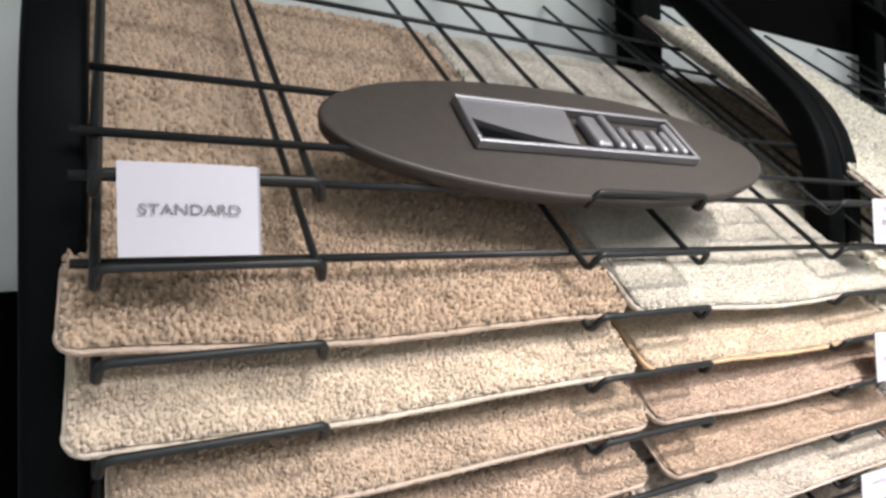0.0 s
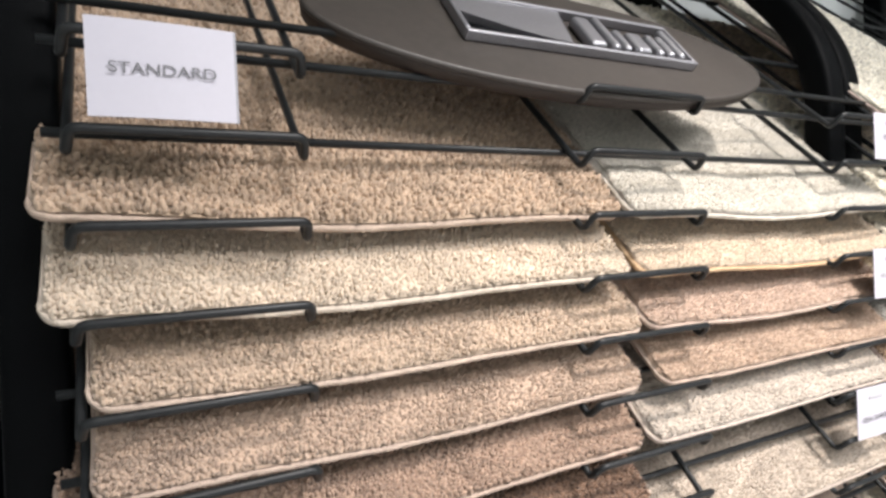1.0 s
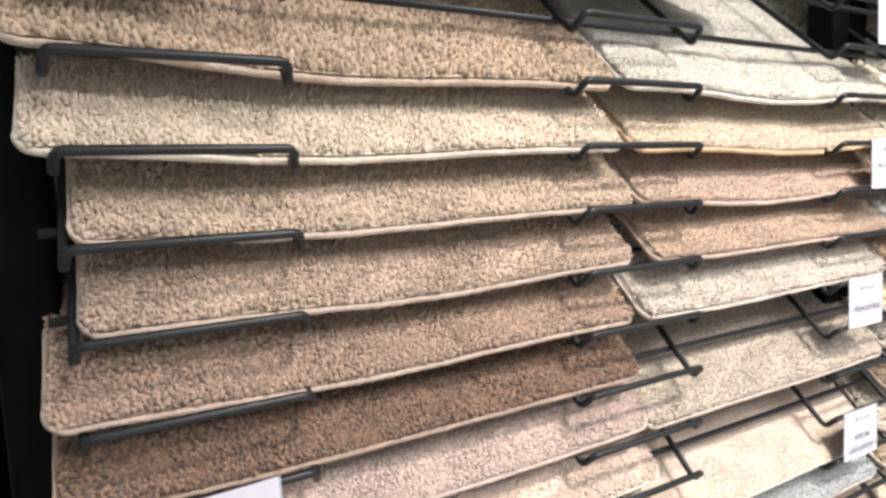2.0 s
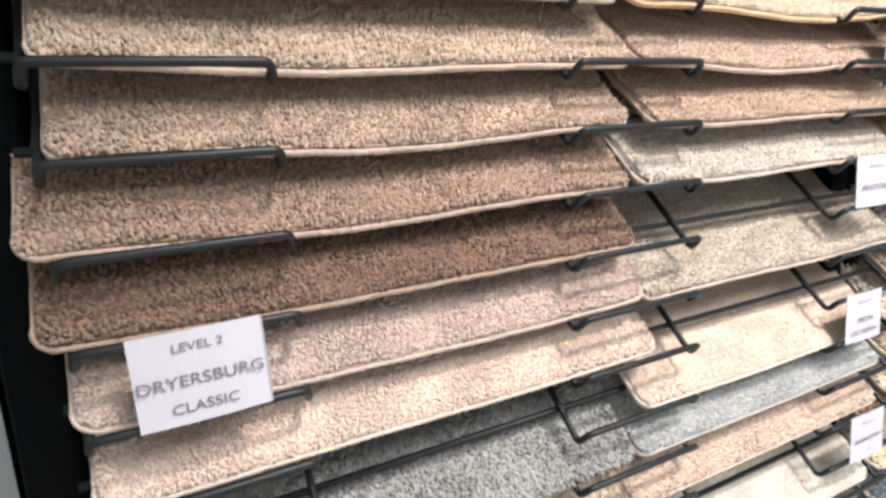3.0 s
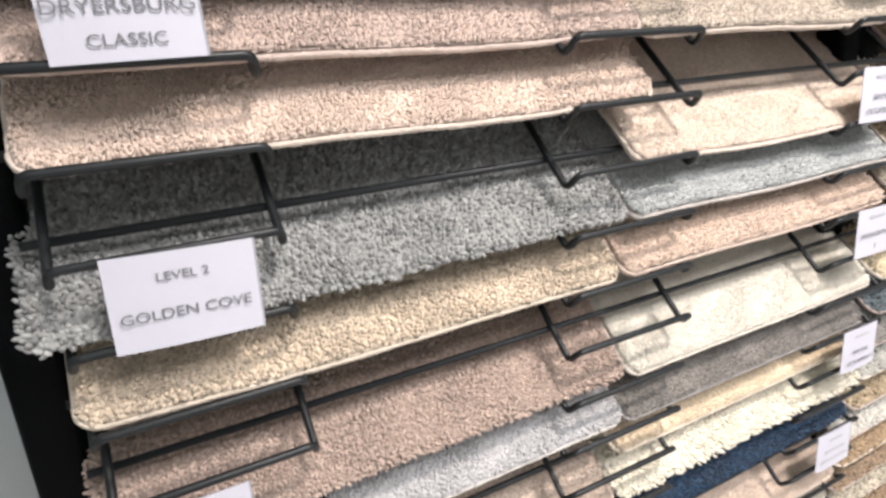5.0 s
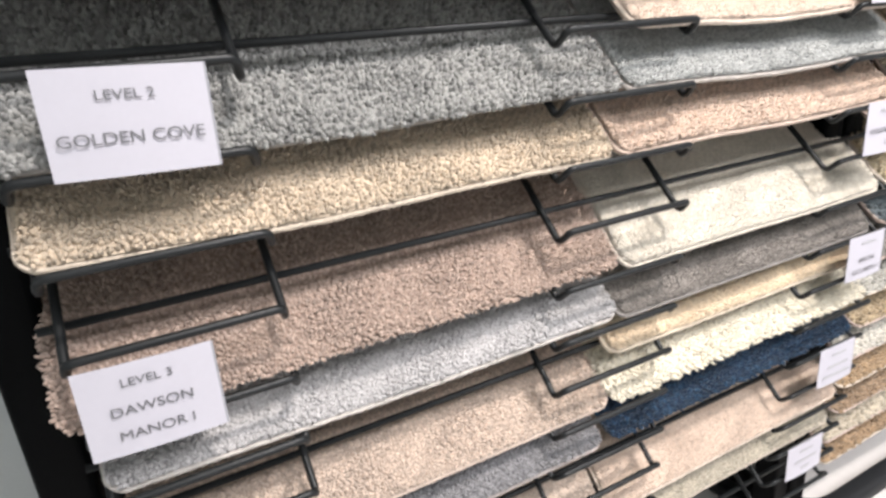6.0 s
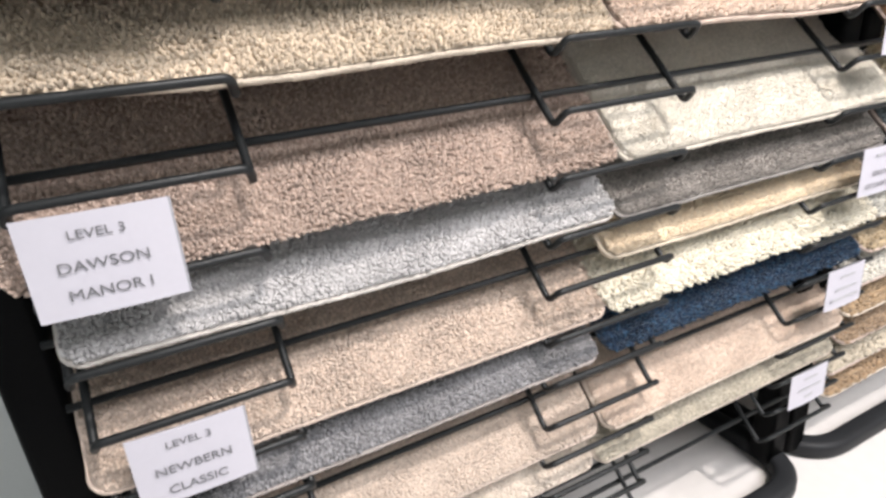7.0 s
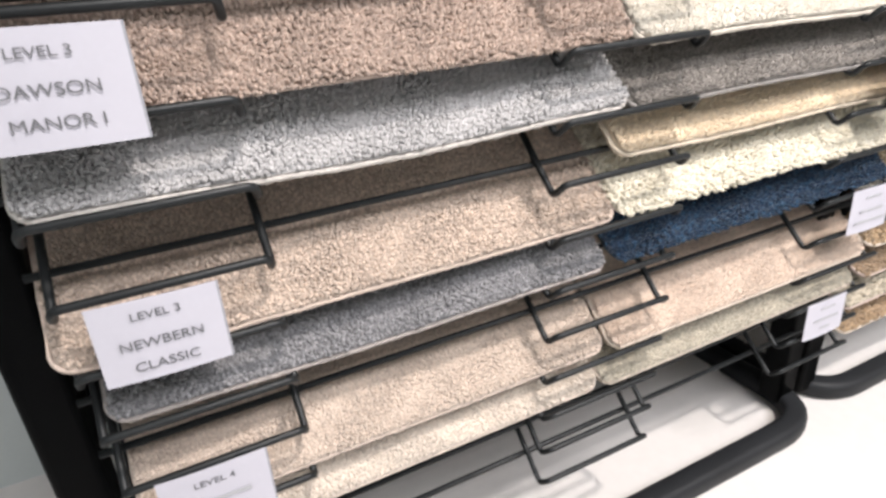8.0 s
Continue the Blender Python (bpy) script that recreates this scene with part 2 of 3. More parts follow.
def carpet_sample(n, left, right, front, material, edge, label, group, pile=0.008, cell=0.0046, amp=0.0028, droop=0.008, tilt=0.0, length=0.61, fine=0.002, fine_to=0.17, corner=0.016, seed=0, dx=0.0, fringe=False, bead=0.0021):
    rng = np.random.default_rng(1000 + n * 17 + seed)
    phase = rng.random() * 6
    w = right - left
    thing = holder("carpet_sample", (left + w / 2 + dx, tip_y(n), tier_z(n)), label, "carpet sample", group)
    inv = Matrix.Translation(-Vector(thing.location))

    def inset(d):
        d = np.clip(d, 0, corner)
        return corner - np.sqrt(np.maximum(corner ** 2 - (corner - d) ** 2, 0))

    # backing slab with its pale edge
    base = WIRE_R + 0.0005
    sv = np.concatenate([np.array([0, 0.002, 0.005, 0.009, 0.014, 0.02]), np.linspace(0.03, 0.16, 10), np.linspace(0.2, length, 8)])
    uv = np.linspace(0, 1, 33)
    S, F = np.meshgrid(sv, uv, indexing="ij")
    trim = 0.004 if fringe else 0.0
    X = left + trim + inset(S) + F * (w - 2 * inset(S) - 2 * trim) + 0.0014 * np.sin(S * 70 + phase) * (1 - 2 * F)
    ring = []
    for hgt, grow in ((0.0, 0.0), (0.0052, 0.0)):
        ring.append(lay(left, right, n, X, S + front + (0.005 if fringe else 0.0), np.full_like(S, base + hgt), droop, tilt, phase, dx))
    top, bot = ring[1], ring[0]
    P = np.concatenate([top, bot[:, ::-1]], 1)
    me = grid_mesh("backing", P - np.array(thing.location), True)
    bm = bmesh.new()
    bm.from_mesh(me)
    bmesh.ops.holes_fill(bm, edges=[e for e in bm.edges if e.is_boundary], sides=0)
    bmesh.ops.recalc_face_normals(bm, faces=bm.faces)
    bpy.data.meshes.remove(me)
    part("backing", bm, edge, thing)

    # bound edge: a soft rounded bead along the front and both sides
    if not fringe:
        reach = 0.30
        run = np.concatenate([np.linspace(reach, corner + 0.004, 26), corner * (1 - np.sin(np.linspace(0, math.pi / 2, 9)))])
        side = np.concatenate([np.zeros(26), corner * (1 - np.cos(np.linspace(0, math.pi / 2, 9)))])
        across = np.linspace(left + corner, right - corner, 202)[1:-1]
        ex = np.concatenate([left + side, across, (right - side)[::-1]])
        es = np.concatenate([run, np.zeros(200), run[::-1]])
        mid = np.gradient(np.stack([ex, es], -1), axis=0)
        mid = mid / np.linalg.norm(mid, axis=1)[:, None]
        beads = []
        for c in range(8):
            a = c * math.tau / 8
            grow = bead * (1 + 0.5 * (rng.random(len(ex)) - 0.5)) * np.where(es > corner, 0.6, 1.0)
            off, up = np.cos(a) * grow, 0.0034 + 0.0005 * np.sin(ex * 90 + phase) + np.sin(a) * grow * 1.25
            beads.append(lay(left, right, n, ex - mid[:, 1] * off * 0.8, es + mid[:, 0] * off * 0.8 + front, base + up, droop, tilt, phase, dx))
        me = grid_mesh("bound_edge", np.stack(beads, 1) - np.array(thing.location), True)
        part("bound_edge", smooth(me), edge, thing, "pale fuzzy bound edge")

    # pile: a close field of yarn tufts, each a tapered three-sided tuft that leans its own way, over a low ground sheet
    def field(s0, s1, pitch, height):
        ns, nx = int((s1 - s0) / pitch), int(w / pitch)
        gs, gx = np.meshgrid(np.arange(ns), np.arange(nx), indexing="ij")
        s = s0 + (gs + 0.5 + (rng.random(gs.shape) - 0.5) * 0.9) * pitch
        f = (gx + 0.5 + 0.5 * (gs % 2) - 0.25 + (rng.random(gs.shape) - 0.5) * 0.9) / nx
        s, f = s.reshape(-1), np.clip(f.reshape(-1), 0.002, 0.998)
        ins = inset(s)
        margin = 0.0 if fringe else 0.0022 + 0.0006 * np.sin(s * 160 + phase)
        x = left + ins + margin + f * (w - 2 * ins - 2 * margin) + 0.0014 * np.sin(s * 70 + phase) * (1 - 2 * f)
        k = len(s)
        edge_d = np.minimum(np.minimum(s, length - s), np.minimum(x - left - ins, right - ins - x))
        rim = np.clip(edge_d / 0.008, 0, 1)
        tall = height * (0.72 + 0.28 * np.sqrt(1 - (1 - rim) ** 2)) * (0.85 + 0.30 * rng.random(k))
        tall = tall + 0.0009 * np.sin(x * 55 + 3 * np.sin(s * 40 + phase))
        out_x = np.where(x - left < right - x, -1, 1) * np.clip(1 - np.minimum(x - left - ins, right - ins - x) / 0.008, 0, 1)
        out_s = -np.clip(1 - s / 0.008, 0, 1)
        lean_x = (rng.random(k) - 0.5) * 1.1 * pitch + out_x * amp * (0.5 if fringe else 0.0)
        lean_s = (rng.random(k) - 0.62) * 1.2 * pitch + out_s * amp * (0.55 if fringe else 0.1)
        turn = rng.random(k) * math.tau
        plump = 0.85 + 0.3 * rng.random(k)
        pts = []
        for c in range(11):
            a = turn + c * math.tau / 5 + (0.6 if c >= 5 else 0.0)
            out, level = ((0.60, 0.0) if c < 5 else (0.43, 0.62) if c < 10 else (0.0, 1.0))
            px = x + lean_x * level + np.cos(a) * out * pitch * plump
            ps = s + lean_s * level + np.sin(a) * out * pitch * plump * 1.15
            ph = base + 0.0045 + tall - (1 - level) * pitch * (0.70 + 0.65 * min(amp / 0.0028, 1.3))
            pts.append(lay(left, right, n, px, ps + front, ph, droop, tilt, phase, dx))
        return np.stack(pts, 1)

    bands = [field(0.0 if fringe else 0.0020, fine_to, fine, pile)]
    if fine_to < length - 0.05:
        bands.append(field(fine_to, length if n <= 3 else fine_to + 0.10, fine * (1.6 if n <= 3 else 2), pile))
    V = np.concatenate(bands) - np.array(thing.location)
    sv, uv = np.concatenate([np.linspace(0.0015, 0.16, 22), np.linspace(0.18, length - 0.002, 16)]), np.linspace(0, 1, 40)
    S, F = np.meshgrid(sv, uv, indexing="ij")
    X = left + inset(S) + 0.002 + F * (w - 2 * inset(S) - 0.004)
    low = base + 0.0045 + np.where((S > fine_to + 0.08) & (n > 3), pile * 0.9, np.maximum(pile - fine * 1.3, 0.0012)) * np.clip(0.45 + np.minimum(S, np.minimum(F, 1 - F) * w) / 0.012, 0, 1)
    G = lay(left, right, n, X, S + front, low, droop, tilt, phase, dx).reshape(-1, 3) - np.array(thing.location)
    k = len(V)
    pattern = np.array([t for j in range(5) for t in ((j, (j + 1) % 5, 5 + j), ((j + 1) % 5, 5 + (j + 1) % 5, 5 + j), (5 + j, 5 + (j + 1) % 5, 10))])
    tris = (np.arange(k)[:, None, None] * 11 + pattern[None]).reshape(-1, 3)
    idx = np.arange(S.size).reshape(S.shape) + k * 11
    q = np.stack([idx[:-1, :-1], idx[:-1, 1:], idx[1:, 1:], idx[1:, :-1]], -1).reshape(-1, 4)
    tris = np.concatenate([tris, q[:, :3], q[:, [0, 2, 3]]])
    verts = np.concatenate([V.reshape(-1, 3), G])
    me = bpy.data.meshes.new("tufted_face")
    me.vertices.add(len(verts))
    me.vertices.foreach_set("co", verts.reshape(-1).astype(np.float32))
    me.loops.add(len(tris) * 3)
    me.loops.foreach_set("vertex_index", tris.reshape(-1).astype(np.int32))
    me.polygons.add(len(tris))
    me.polygons.foreach_set("loop_start", np.arange(0, len(tris) * 3, 3, dtype=np.int32))
    me.update(calc_edges=True)
    part("tufted_face", smooth(me), material, thing)
    return thing


# ---- cards ----
def lettering(text, size, material, parent, place, bold=0.0):
    curve = bpy.data.curves.new("lettering", "FONT")
    curve.body, curve.size, curve.align_x, curve.align_y, curve.extrude, curve.offset = text, size, "CENTER", "CENTER", 0.0001, bold
    tmp = bpy.data.objects.new("lettering", curve)
    scene.collection.objects.link(tmp)
    bpy.context.view_layer.update()
    me = bpy.data.meshes.new_from_object(tmp.evaluated_get(bpy.context.evaluated_depsgraph_get()))
    bpy.data.objects.remove(tmp)
    bpy.data.curves.remove(curve)
    me.materials.clear()
    ob = part("lettering", me, material, parent)
    ob.matrix_basis = Matrix.Translation(place) @ Matrix.Rotation(radians(90), 4, "X") @ Matrix.Diagonal((1.12, 0.95, 1, 1))
    return ob


def card(n, x0, x1, lines, label, lean=0.0, dx=0.0, drop=0.0):
    """A printed card in a clear sleeve, hung on tier n's bar and reaching to the next one. lines: (text or bar width, height, size)."""
    top, bottom = tier_z(n) + 0.011 - drop, tier_z(n + 1) + (0.010 if n == 1 else 0.006) - drop
    x0, x1 = spread(x0 + 0.003, n), spread(x1 - 0.007, n)
    w, h = x1 - x0, top - bottom
    thing = holder("price_card", (0, 0, 0), label, "sign", "cards on the rack")
    thing.matrix_world = Matrix.Translation(((x0 + x1) / 2 + dx, tip_y(n) - 0.0175, (top + bottom) / 2)) @ Matrix.Rotation(radians(lean), 4, "Y") @ Matrix.Rotation(radians(-1.5), 4, "X")
    bm = box(-w / 2, w / 2, -0.0004, 0.0004, -h / 2, h / 2)
    bmesh.ops.subdivide_edges(bm, edges=[e for e in bm.edges if abs(e.verts[0].co.x - e.verts[1].co.x) > 0.01], cuts=10)
    for v in bm.verts:
        v.co.y -= 0.0018 * math.cos(v.co.x / w * math.pi)
    sheet = part("card", bm, PAPER, thing)
    clip = box(-w / 2 + 0.001, w / 2 - 0.001, 0.0004, 0.0025, h / 2 - 0.006, h / 2 - 0.001, 0.0008)
    part("sleeve_clip", clip, SLEEVE, thing, "clear plastic sleeve lip over the wire")
    part("sleeve_edge", box(w / 2, w / 2 + 0.0015, -0.0003, 0.0003, -h / 2, h / 2), SLEEVE, thing, "clear plastic sleeve margin")
    for text, height, size in lines:
        if isinstance(text, str):
            lettering(text, size * 0.8, INK, sheet, (0, -0.0032, height * h / 2))
        else:
            part("print_bar", box(-text / 2, text / 2, -0.0032, -0.0028, height * h / 2 - size / 4, height * h / 2 + size / 4), FAINT, sheet)
    return thing
# ---- the room ----
BACK_Y = 0.99
tagged(part("floor", box(-0.32, 5.0, -4.0, BACK_Y, FLOOR_Z - 0.1, FLOOR_Z), FLOOR), "pale glossy showroom floor", "floor", "", "structure")
tagged(part("wall_back", box(-0.32, 5.0, BACK_Y, BACK_Y + 0.12, FLOOR_Z - 0.1, 1.885), WALL), "light grey painted wall behind the racks", "wall", "", "structure")
tagged(part("wall_back_upper", box(-0.32, 5.0, BACK_Y - 0.004, BACK_Y + 0.12, 1.885, 2.95), DARKWALL), "black painted upper wall above the racks", "wall", "", "structure")
tagged(part("wall_front", box(-0.32, 5.0, -4.12, -4.0, FLOOR_Z - 0.1, 2.95), WALL), "light grey painted wall across the showroom", "wall", "", "structure")
# unseen wall added close by, to hold light off the rack's left end
tagged(part("wall_west_shading", box(-0.44, -0.32, -4.0, BACK_Y - 0.005, FLOOR_Z, 2.95), WALL), "unseen grey side wall added to darken the rack's left end", "wall", "", "structure")
tagged(part("wall_east", box(5.0, 5.12, -4.12, BACK_Y + 0.12, FLOOR_Z - 0.1, 2.95), WALL), "light grey painted side wall", "wall", "", "structure")
tagged(part("ceiling", box(-0.44, 5.12, -4.12, BACK_Y + 0.12, 2.95, 3.05), CEIL), "grey tiled showroom ceiling", "ceiling", "", "structure")
tagged(part("wall_tag", box(2.02, 2.09, BACK_Y - 0.016, BACK_Y - 0.004, 1.90, 1.97, 0.002), BLUE), "small blue plastic tag on the black wall", "tag")


# ---- racks ----
def frame_tube(parent, x, foot):
    """A side of the frame: back upright, sloping head, bend and front upright, in one flat tube."""
    bm = bmesh.new()
    zc = tier_z(1)
    pts = [(x, 0.93, 1.99), (x, 0.512, zc + 0.122), (foot, 0.522, FLOOR_Z + 0.02)]
    sweep(bm, rounded(pts, 0.09, 8), rounded_box_section(0.040, 0.040, 0.007))
    part("side_tube", bm, TUBE, parent, "black flat steel tube bent at the head")
    bm = bmesh.new()
    sweep(bm, [(x + 0.08, 0.945, FLOOR_Z + 0.0), (x + 0.08, 0.945, 1.2), (x + 0.08, 0.945, 2.6)], rounded_box_section(0.05, 0.05, 0.006))
    part("back_upright", bm, TUBE, parent)


def base_frame(parent, x0, x1, y):
    bm = bmesh.new()
    z = FLOOR_Z + 0.0165
    pts = [(x0, 0.94, z), (x0, y, z), (x1, y, z), (x1, 0.94, z)]
    sweep(bm, rounded(pts, 0.085, 10), rounded_box_section(0.035, 0.032, 0.010))
    part("base_tube", bm, TUBE_LIT, parent, "black rounded steel base tube on the floor")


def rack(dx, tiers, loops, label):
    thing = holder("display_rack", (dx, 0, 0), label, "display rack", "racks along the wall")
    for x, foot in ((0.0, -0.016), (0.942, 0.918)):
        frame_tube(thing, x, foot)
    base_frame(thing, -0.010, 0.926, 0.457 if dx == 0.0 else 0.478)
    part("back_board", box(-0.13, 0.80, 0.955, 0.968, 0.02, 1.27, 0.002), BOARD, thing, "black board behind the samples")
    for n in tiers:
        for x0, x1 in (LOOPS if n <= 2 or dx == 0.0 else loops):
            part("wire_loop", wire_loop(n, x0, x1, 0.76 if n <= 2 else 0.30), WIRE, thing)
        a, b = on_slope(0.010, n, 0.038 if n > 2 else 0.03, -2 * WIRE_R), on_slope(0.975, n, 0.038 if n > 2 else 0.03, -2 * WIRE_R)
        part("cross_wire", straight_wire(a, b), WIRE, thing)
    for n, places in ((1, (0.062, 0.152, 0.375, 0.48)),):
        for s in places:
            part("cross_wire", straight_wire(on_slope(0.010, n, s, 2 * WIRE_R), on_slope(0.975, n, s, 2 * WIRE_R)), WIRE, thing)
    return thing


rack(0.0, range(1, 25), LOOPS, "black wire display rack stacked with sloping carpet samples")
rack(0.985, range(1, 25), LOOPS[1:2], "second black wire display rack with carpet samples")

# ---- carpet samples: tier, left, right, front, colour, fleck colour, fleck share, edge, droop, tilt, pile, cell, amp, words ----
FIRST = [
    (3, 0.003, 0.474, -0.008, (184, 161, 138), (148, 124, 102), 0.12, "latex", 0.010, 0.010, 0.010, 0.0066, 0.0045, "tan thick cut-pile carpet sample"),
    (4, 0.006, 0.480, -0.012, (207, 191, 171), (178, 162, 145), 0.10, "white", 0.008, 0.0, 0.009, 0.0050, 0.0032, "pale cream cut-pile carpet sample"),
    (5, 0.028, 0.495, -0.010, (193, 172, 151), (150, 132, 110), 0.15, "latex", 0.007, 0.0, 0.008, 0.0046, 0.0028, "yellowish tan carpet sample"),
    (6, 0.028, 0.490, -0.010, (179, 157, 138), (142, 120, 104), 0.15, "latex", 0.007, 0.0, 0.008, 0.0044, 0.0028, "warm beige textured carpet sample"),
    (7, 0.004, 0.492, -0.010, (170, 145, 126), (130, 106, 90), 0.18, "latex", 0.007, 0.0, 0.008, 0.0046, 0.0030, "rosy brown carpet sample"),
    (8, 0.004, 0.500, -0.010, (136, 108, 88), (62, 46, 36), 0.28, "latex", 0.006, 0.0, 0.008, 0.0046, 0.0034, "dark brown textured carpet sample"),
    (9, 0.016, 0.509, -0.010, (194, 174, 162), (160, 140, 130), 0.10, "latex", 0.006, 0.0, 0.007, 0.0040, 0.0022, "pinkish beige plush carpet sample"),
    (10, 0.020, 0.524, -0.012, (208, 188, 173), (178, 158, 144), 0.10, "white", 0.004, 0.0, 0.007, 0.0040, 0.0022, "light cream-beige plush carpet sample"),
    (12, 0.000, 0.492, -0.012, (158, 158, 155), (92, 92, 92), 0.30, "grey", 0.006, 0.0, 0.010, 0.0058, 0.0042, "speckled grey shaggy carpet sample"),
    (13, 0.016, 0.486, -0.012, (196, 180, 159), (164, 148, 128), 0.12, "white", 0.005, 0.0, 0.008, 0.0050, 0.0032, "straw-coloured thick carpet sample"),
    (15, 0.006, 0.493, -0.012, (180, 160, 147), (146, 126, 114), 0.15, "latex", 0.006, 0.0, 0.009, 0.0046, 0.0030, "dusty rose-brown carpet sample"),
    (16, 0.024, 0.490, -0.012, (188, 186, 186), (150, 148, 148), 0.20, "white", 0.006, 0.0, 0.008, 0.0046, 0.0028, "light grey flecked carpet sample"),
    (18, 0.014, 0.483, -0.012, (202, 184, 169), (160, 140, 124), 0.08, "latex", 0.006, 0.0, 0.007, 0.0042, 0.0024, "pale pink-beige carpet sample"),
    (19, 0.034, 0.474, -0.012, (143, 142, 144), (104, 104, 108), 0.25, "latex", 0.006, 0.0, 0.008, 0.0046, 0.0028, "blue-grey flecked carpet sample"),
    (21, 0.030, 0.474, -0.012, (204, 188, 174), (164, 148, 134), 0.10, "latex", 0.006, 0.0, 0.008, 0.0042, 0.0026, "sandy grey-beige carpet sample"),
    (22, 0.040, 0.470, -0.012, (214, 202, 189), (190, 178, 164), 0.10, "latex", 0.006, 0.0, 0.008, 0.0046, 0.0028, "cream textured carpet sample"),
]
SECOND = [
    (3, 0.480, 0.952, -0.014, (200, 194, 182), (176, 170, 158), 0.10, "white", 0.006, 0.0, 0.008, 0.0040, 0.0024, "pale greige plush carpet sample"),
    (4, 0.492, 0.955, -0.014, (205, 187, 165), (182, 164, 140), 0.10, "tan", 0.008, 0.0, 0.007, 0.0038, 0.0020, "golden beige carpet sample with tan bound edge"),
    (5, 0.500, 0.955, -0.012, (186, 162, 144), (152, 130, 114), 0.10, "latex", 0.008, 0.0, 0.007, 0.0040, 0.0022, "pinkish tan carpet sample"),
    (6, 0.516, 0.960, -0.012, (176, 152, 132), (216, 192, 168), 0.25, "latex", 0.004, 0.0, 0.008, 0.0036, 0.0028, "speckled brown and cream carpet sample"),
    (7, 0.500, 0.955, -0.012, (198, 187, 174), (164, 154, 142), 0.15, "latex", 0.004, 0.0, 0.008, 0.0042, 0.0028, "light grey-cream textured carpet sample"),
    (9, 0.505, 0.950, -0.012, (188, 175, 160), (142, 130, 118), 0.16, "latex", 0.004, 0.0, 0.008, 0.0040, 0.0026, "grey-beige textured carpet sample"),
    (11, 0.500, 0.936, -0.016, (216, 198, 182), (190, 172, 152), 0.08, "white", 0.003, 0.0, 0.006, 0.0034, 0.0018, "peach-cream plush carpet sample with white bound edge"),
    (12, 0.496, 0.944, -0.012, (176, 178, 176), (150, 152, 152), 0.15, "latex", 0.003, 0.0, 0.008, 0.0038, 0.0022, "silvery blue-grey carpet sample"),
    (13, 0.490, 0.940, -0.012, (206, 184, 167), (182, 160, 138), 0.12, "latex", 0.003, 0.0, 0.008, 0.0042, 0.0028, "peach-beige textured carpet sample"),
    (15, 0.497, 0.935, -0.014, (216, 209, 196), (210, 202, 188), 0.08, "white", 0.003, 0.0, 0.008, 0.0034, 0.0012, "ivory smooth plush carpet sample"),
    (16, 0.490, 0.930, -0.014, (134, 128, 122), (98, 92, 88), 0.25, "grey", 0.003, 0.0, 0.008, 0.0038, 0.0024, "charcoal grey flecked carpet sample"),
    (17, 0.484, 0.92, -0.004, (220, 202, 176), (202, 182, 152), 0.12, "white", 0.003, 0.0, 0.009, 0.0042, 0.0030, "butter-yellow textured carpet sample"),
    (18, 0.480, 0.94, -0.014, (220, 213, 196), (206, 198, 178), 0.08, "white", 0.003, 0.0, 0.011, 0.0066, 0.0050, "ivory shaggy carpet sample"),
    (19, 0.480, 0.92, -0.012, (0, 37, 64), (62, 98, 126), 0.24, "grey", 0.003, 0.0, 0.010, 0.0052, 0.0040, "navy blue shag carpet sample"),
    (21, 0.482, 0.907, -0.016, (208, 189, 173), (180, 162, 147), 0.08, "white", 0.003, 0.0, 0.007, 0.0038, 0.0024, "peach-cream plush carpet sample with white edge"),
    (22, 0.472, 0.900, -0.014, (190, 182, 166), (160, 152, 136), 0.10, "latex", 0.003, 0.0, 0.007, 0.0038, 0.0022, "grey-beige carpet sample"),
]
THIRD = [
    (1, (222, 216, 200), "thick cream carpet sample"),
    (3, (216, 208, 188), "cream plush carpet sample"), (4, (206, 198, 180), "pale beige carpet sample"), (5, (190, 170, 140), "sand carpet sample"),
    (6, (180, 176, 168), "warm grey carpet sample"), (7, (150, 124, 98), "brown carpet sample"), (8, (206, 190, 160), "cream-gold carpet sample"),
    (9, (170, 160, 148), "stone grey carpet sample"), (10, (140, 118, 96), "mid brown carpet sample"), (11, (196, 186, 168), "oatmeal carpet sample"),
    (12, (170, 150, 124), "camel carpet sample"), (13, (200, 188, 166), "cream carpet sample"), (14, (170, 136, 104), "caramel carpet sample"),
    (15, (206, 190, 160), "pale gold carpet sample"), (16, (84, 94, 98), "slate blue carpet sample"), (17, (134, 130, 124), "pewter grey carpet sample"),
    (18, (176, 174, 166), "silver grey carpet sample"), (19, (170, 152, 124), "khaki tan carpet sample"), (20, (206, 202, 192), "off-white carpet sample"),
    (21, (166, 142, 112), "tan carpet sample"), (22, (150, 128, 104), "light brown carpet sample"),
    (23, (190, 180, 162), "pale stone carpet sample"), (24, (160, 136, 108), "amber tan carpet sample"),
]
